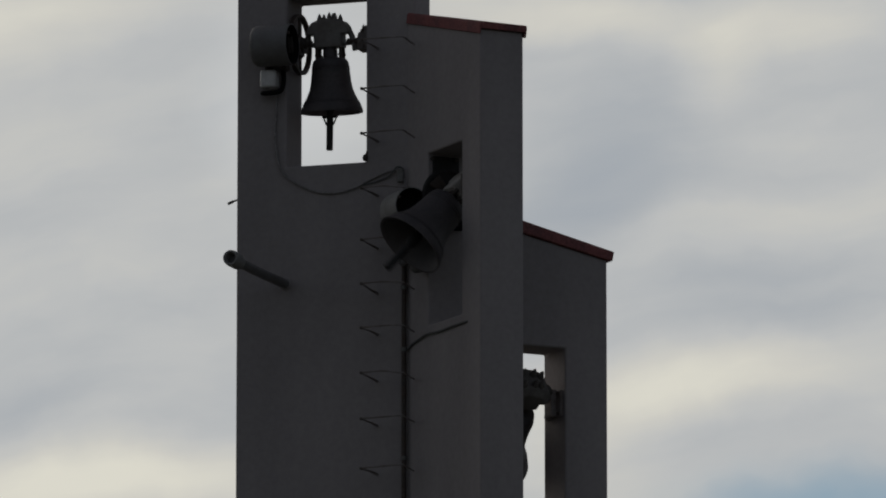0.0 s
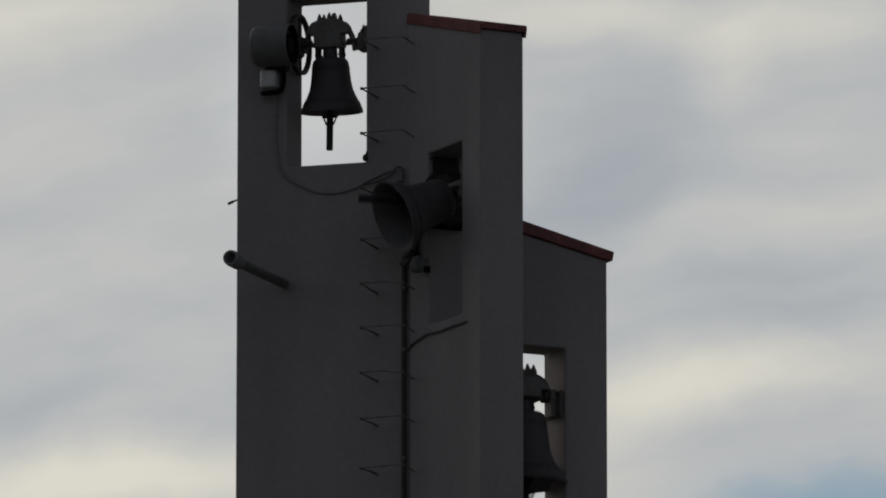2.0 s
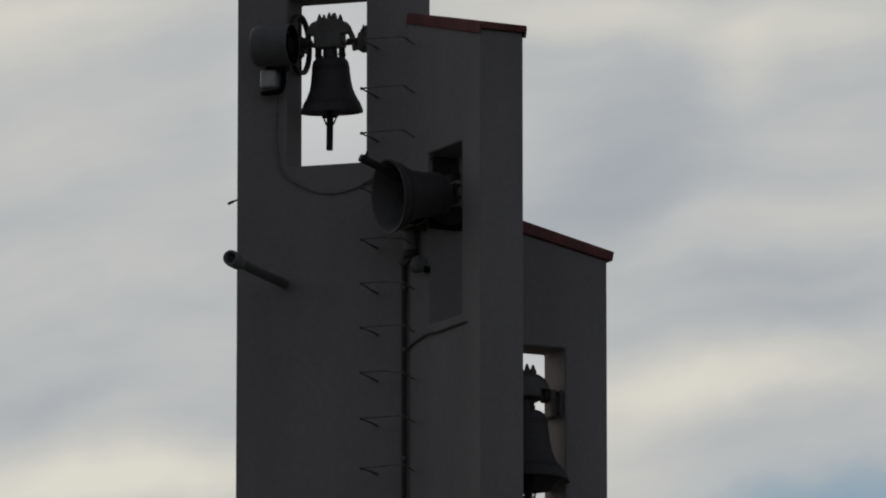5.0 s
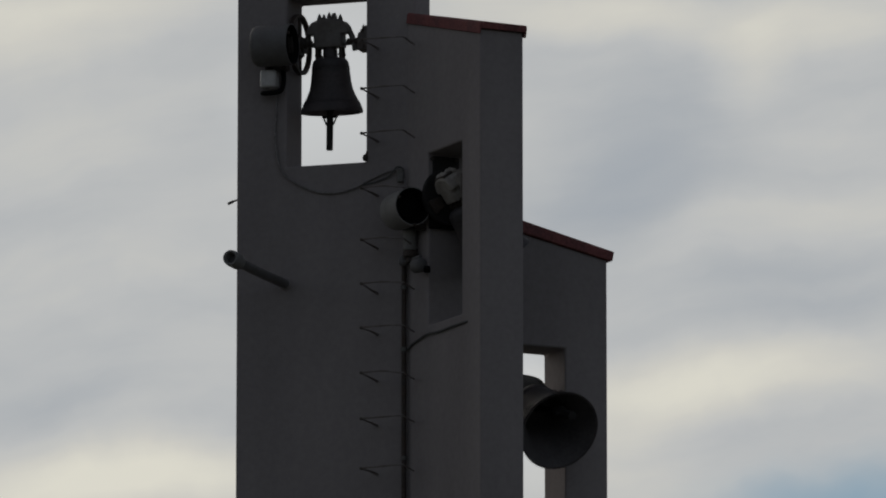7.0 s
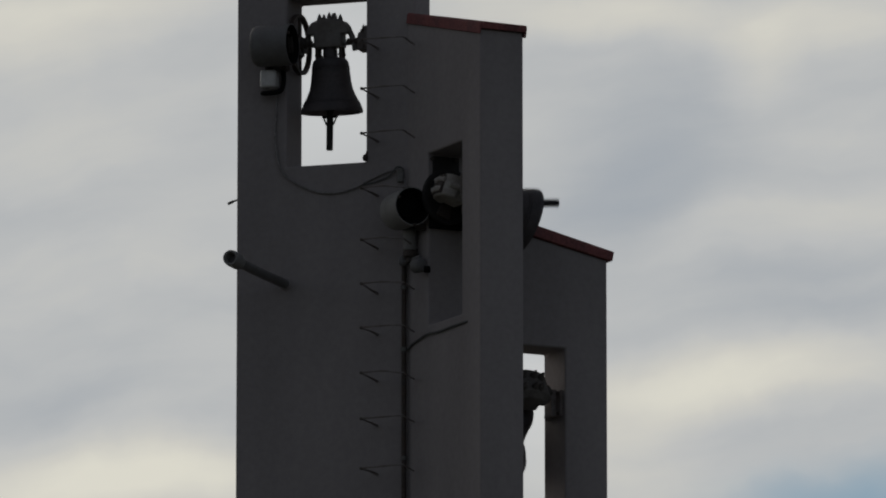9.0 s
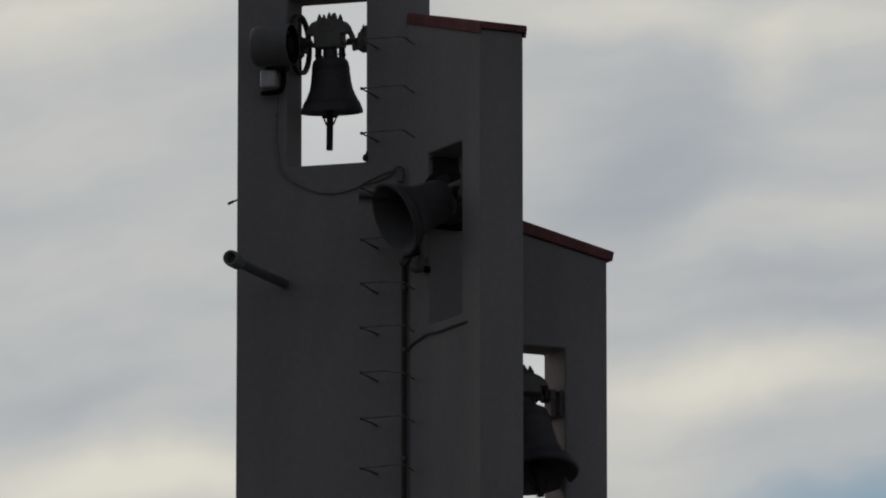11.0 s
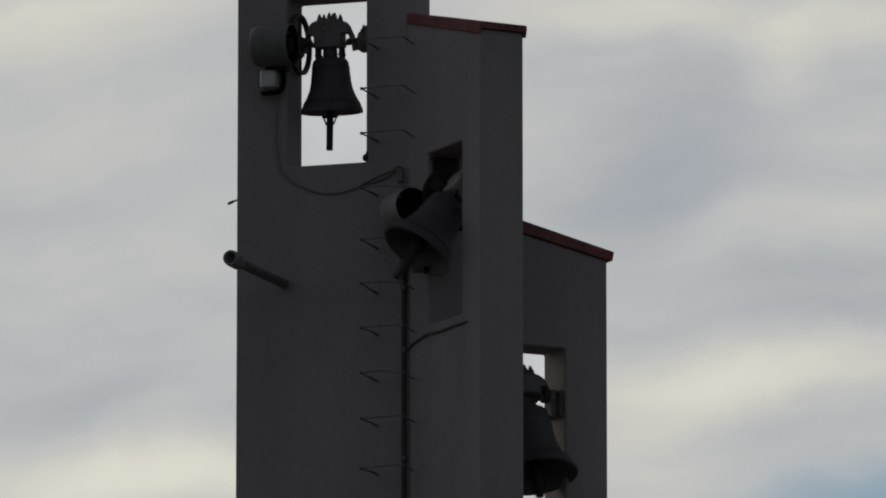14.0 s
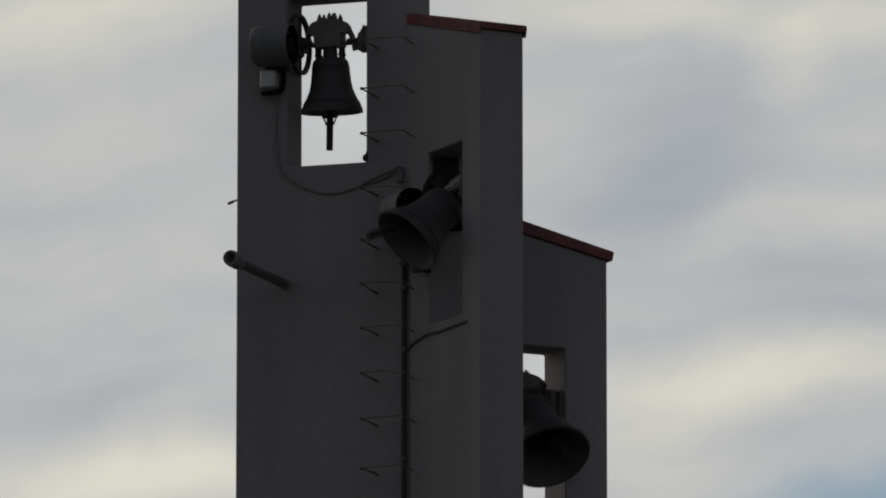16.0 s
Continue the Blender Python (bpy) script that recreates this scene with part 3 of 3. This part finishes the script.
# ---- clouds behind ----
def cloud_material():
    m = bpy.data.materials.new("cloud")
    m.use_nodes = True
    nt = m.node_tree
    n, ln = nt.nodes, nt.links
    n.remove(n["Principled BSDF"])
    em = n.new("ShaderNodeEmission")
    ln.new(em.outputs[0], n["Material Output"].inputs[0])
    tc = n.new("ShaderNodeTexCoord")
    warp = n.new("ShaderNodeTexNoise")
    warp.inputs["Scale"].default_value, warp.inputs["Detail"].default_value = 0.035, 4
    ln.new(tc.outputs["Object"], warp.inputs["Vector"])
    sub = n.new("ShaderNodeVectorMath")
    sub.operation = "SUBTRACT"
    sub.inputs[1].default_value = (0.5, 0.5, 0.5)
    ln.new(warp.outputs["Color"], sub.inputs[0])
    mul = n.new("ShaderNodeVectorMath")
    mul.operation = "SCALE"
    mul.inputs["Scale"].default_value = 14
    ln.new(sub.outputs[0], mul.inputs[0])
    add = n.new("ShaderNodeVectorMath")
    ln.new(tc.outputs["Object"], add.inputs[0])
    ln.new(mul.outputs[0], add.inputs[1])
    # long streaks, rising slightly to the east
    st = n.new("ShaderNodeMapping")
    st.vector_type = "TEXTURE"
    st.inputs["Rotation"].default_value = (0, 0, radians(9))
    st.inputs["Scale"].default_value = (5.0, 1.0, 1.0)
    ln.new(add.outputs[0], st.inputs[0])
    streaks = n.new("ShaderNodeTexNoise")
    streaks.inputs["Scale"].default_value, streaks.inputs["Detail"].default_value, streaks.inputs["Roughness"].default_value = 0.075, 5, 0.5
    ln.new(st.outputs[0], streaks.inputs["Vector"])
    sr = n.new("ShaderNodeMapRange")
    sr.inputs["From Min"].default_value, sr.inputs["From Max"].default_value = 0.3, 0.7
    sr.inputs["To Min"].default_value, sr.inputs["To Max"].default_value = -0.11, 0.11
    ln.new(streaks.outputs["Fac"], sr.inputs["Value"])
    total = sr.outputs[0]
    patches = {"blue": None, "white": None}
    for x, y, rx, ry, turn, lift, kind in CLOUDS:
        mp = n.new("ShaderNodeMapping")
        mp.vector_type = "TEXTURE"
        mp.inputs["Location"].default_value = (x, y, 0)
        mp.inputs["Rotation"].default_value = (0, 0, radians(turn))
        mp.inputs["Scale"].default_value = (rx, ry, 1000)
        ln.new(add.outputs[0], mp.inputs[0])
        g = n.new("ShaderNodeTexGradient")
        g.gradient_type = "SPHERICAL"
        ln.new(mp.outputs[0], g.inputs[0])
        mr = n.new("ShaderNodeMapRange")
        mr.interpolation_type = "SMOOTHSTEP"
        mr.inputs["To Max"].default_value = lift
        ln.new(g.outputs["Fac"], mr.inputs["Value"])
        s = n.new("ShaderNodeMath")
        if kind == "bright":
            ln.new(total, s.inputs[0])
            ln.new(mr.outputs[0], s.inputs[1])
            total = s.outputs[0]
        else:
            if patches[kind] is None:
                s.inputs[0].default_value = 0
            else:
                ln.new(patches[kind], s.inputs[0])
            ln.new(mr.outputs[0], s.inputs[1])
            patches[kind] = s.outputs[0]
    level = n.new("ShaderNodeMath")
    level.inputs[1].default_value = 0.52
    ln.new(total, level.inputs[0])
    ramp = n.new("ShaderNodeValToRGB")
    el = ramp.color_ramp.elements
    el[0].position, el[0].color = 0.0, (0.31, 0.35, 0.40, 1)
    el[1].position, el[1].color = 1.0, (0.70, 0.682, 0.598, 1)
    for p, c in ((0.3, (0.395, 0.42, 0.445)), (0.55, (0.495, 0.505, 0.505)), (0.8, (0.602, 0.592, 0.545))):
        e = el.new(p)
        e.color = (*c, 1)
    ln.new(level.outputs[0], ramp.inputs[0])
    colour = ramp.outputs[0]
    # the white tint paints lens glare over the cloud colour
    for kind, tint in (("white", (0.63, 0.645, 0.65, 1)), ("blue", (0.21, 0.33, 0.43, 1))):
        mix = n.new("ShaderNodeMix")
        mix.data_type = "RGBA"
        mix.inputs[7].default_value = tint
        ln.new(patches[kind], mix.inputs[0])
        ln.new(colour, mix.inputs[6])
        colour = mix.outputs[2]
    ln.new(colour, em.inputs[0])
    em.inputs[1].default_value = 2.83
    return m


# soft masses of cloud, and two of white glare, on the far sheet: place, half sizes (10 to the degree's quarter), lean,
# lift
CLOUDS = (
    (46, -25, 55, 12, 10, 0.42, "bright"),
    (30, -38, 30, 9, 6, 0.15, "bright"),
    (34, 13, 40, 21, 38, -0.28, "bright"),
    # glare behind the highest and lowest openings, painted as two white masses
    (-20, 30, 22, 28, 0, 0.62, "white"),
    (15, -28, 12, 22, 0, 0.6, "white"),
    (72, -8, 40, 12, 12, -0.14, "bright"),
    (35, 43, 60, 9, -4, 0.30, "bright"),
    (56, 33, 15, 11, 60, 0.20, "bright"),
    (68, 8, 34, 6, 10, 0.14, "bright"),
    (60, -4, 40, 6, 10, -0.10, "bright"),
    (73, 38, 22, 12, 10, 0.16, "bright"),
    (-75, 41, 50, 15, 4, 0.34, "bright"),
    (-62, 18, 34, 12, 10, 0.10, "bright"),
    (-70, -27, 45, 8, 12, -0.14, "bright"),
    (-52, -42, 68, 13, 6, 0.52, "bright"),
    (76, -45, 54, 12, 9, 0.85, "blue"),
)
bm = bmesh.new()
bmesh.ops.create_grid(bm, x_segments=8, y_segments=8, size=1)
bmesh.ops.scale(bm, vec=(700, 250, 1), verts=bm.verts)
backdrop = tagged(mesh_of("backdrop", bm, cloud_material()), "soft grey and cream streaked evening clouds", "sky", kind="structure")


def motions():
    ring(bell_mid, clap_mid, at_mid, MIDDLE.heading, hang_mid, MID_PEAKS, MID_SIZES, -1.5, 5.5, 4, -3.5, 28, 26)
    ring(bell_low, clap_low, at_low, LOW.heading, hang_low, LOW_PEAKS, LOW_SIZES, 3.5, -2.5, 0, -2, 24, 24)
    walk(backdrop, [(0.0, pose(-7, 1500, 279.2, 90)), (16.0, pose(6, 1500, 280.4, 90))])


motions()
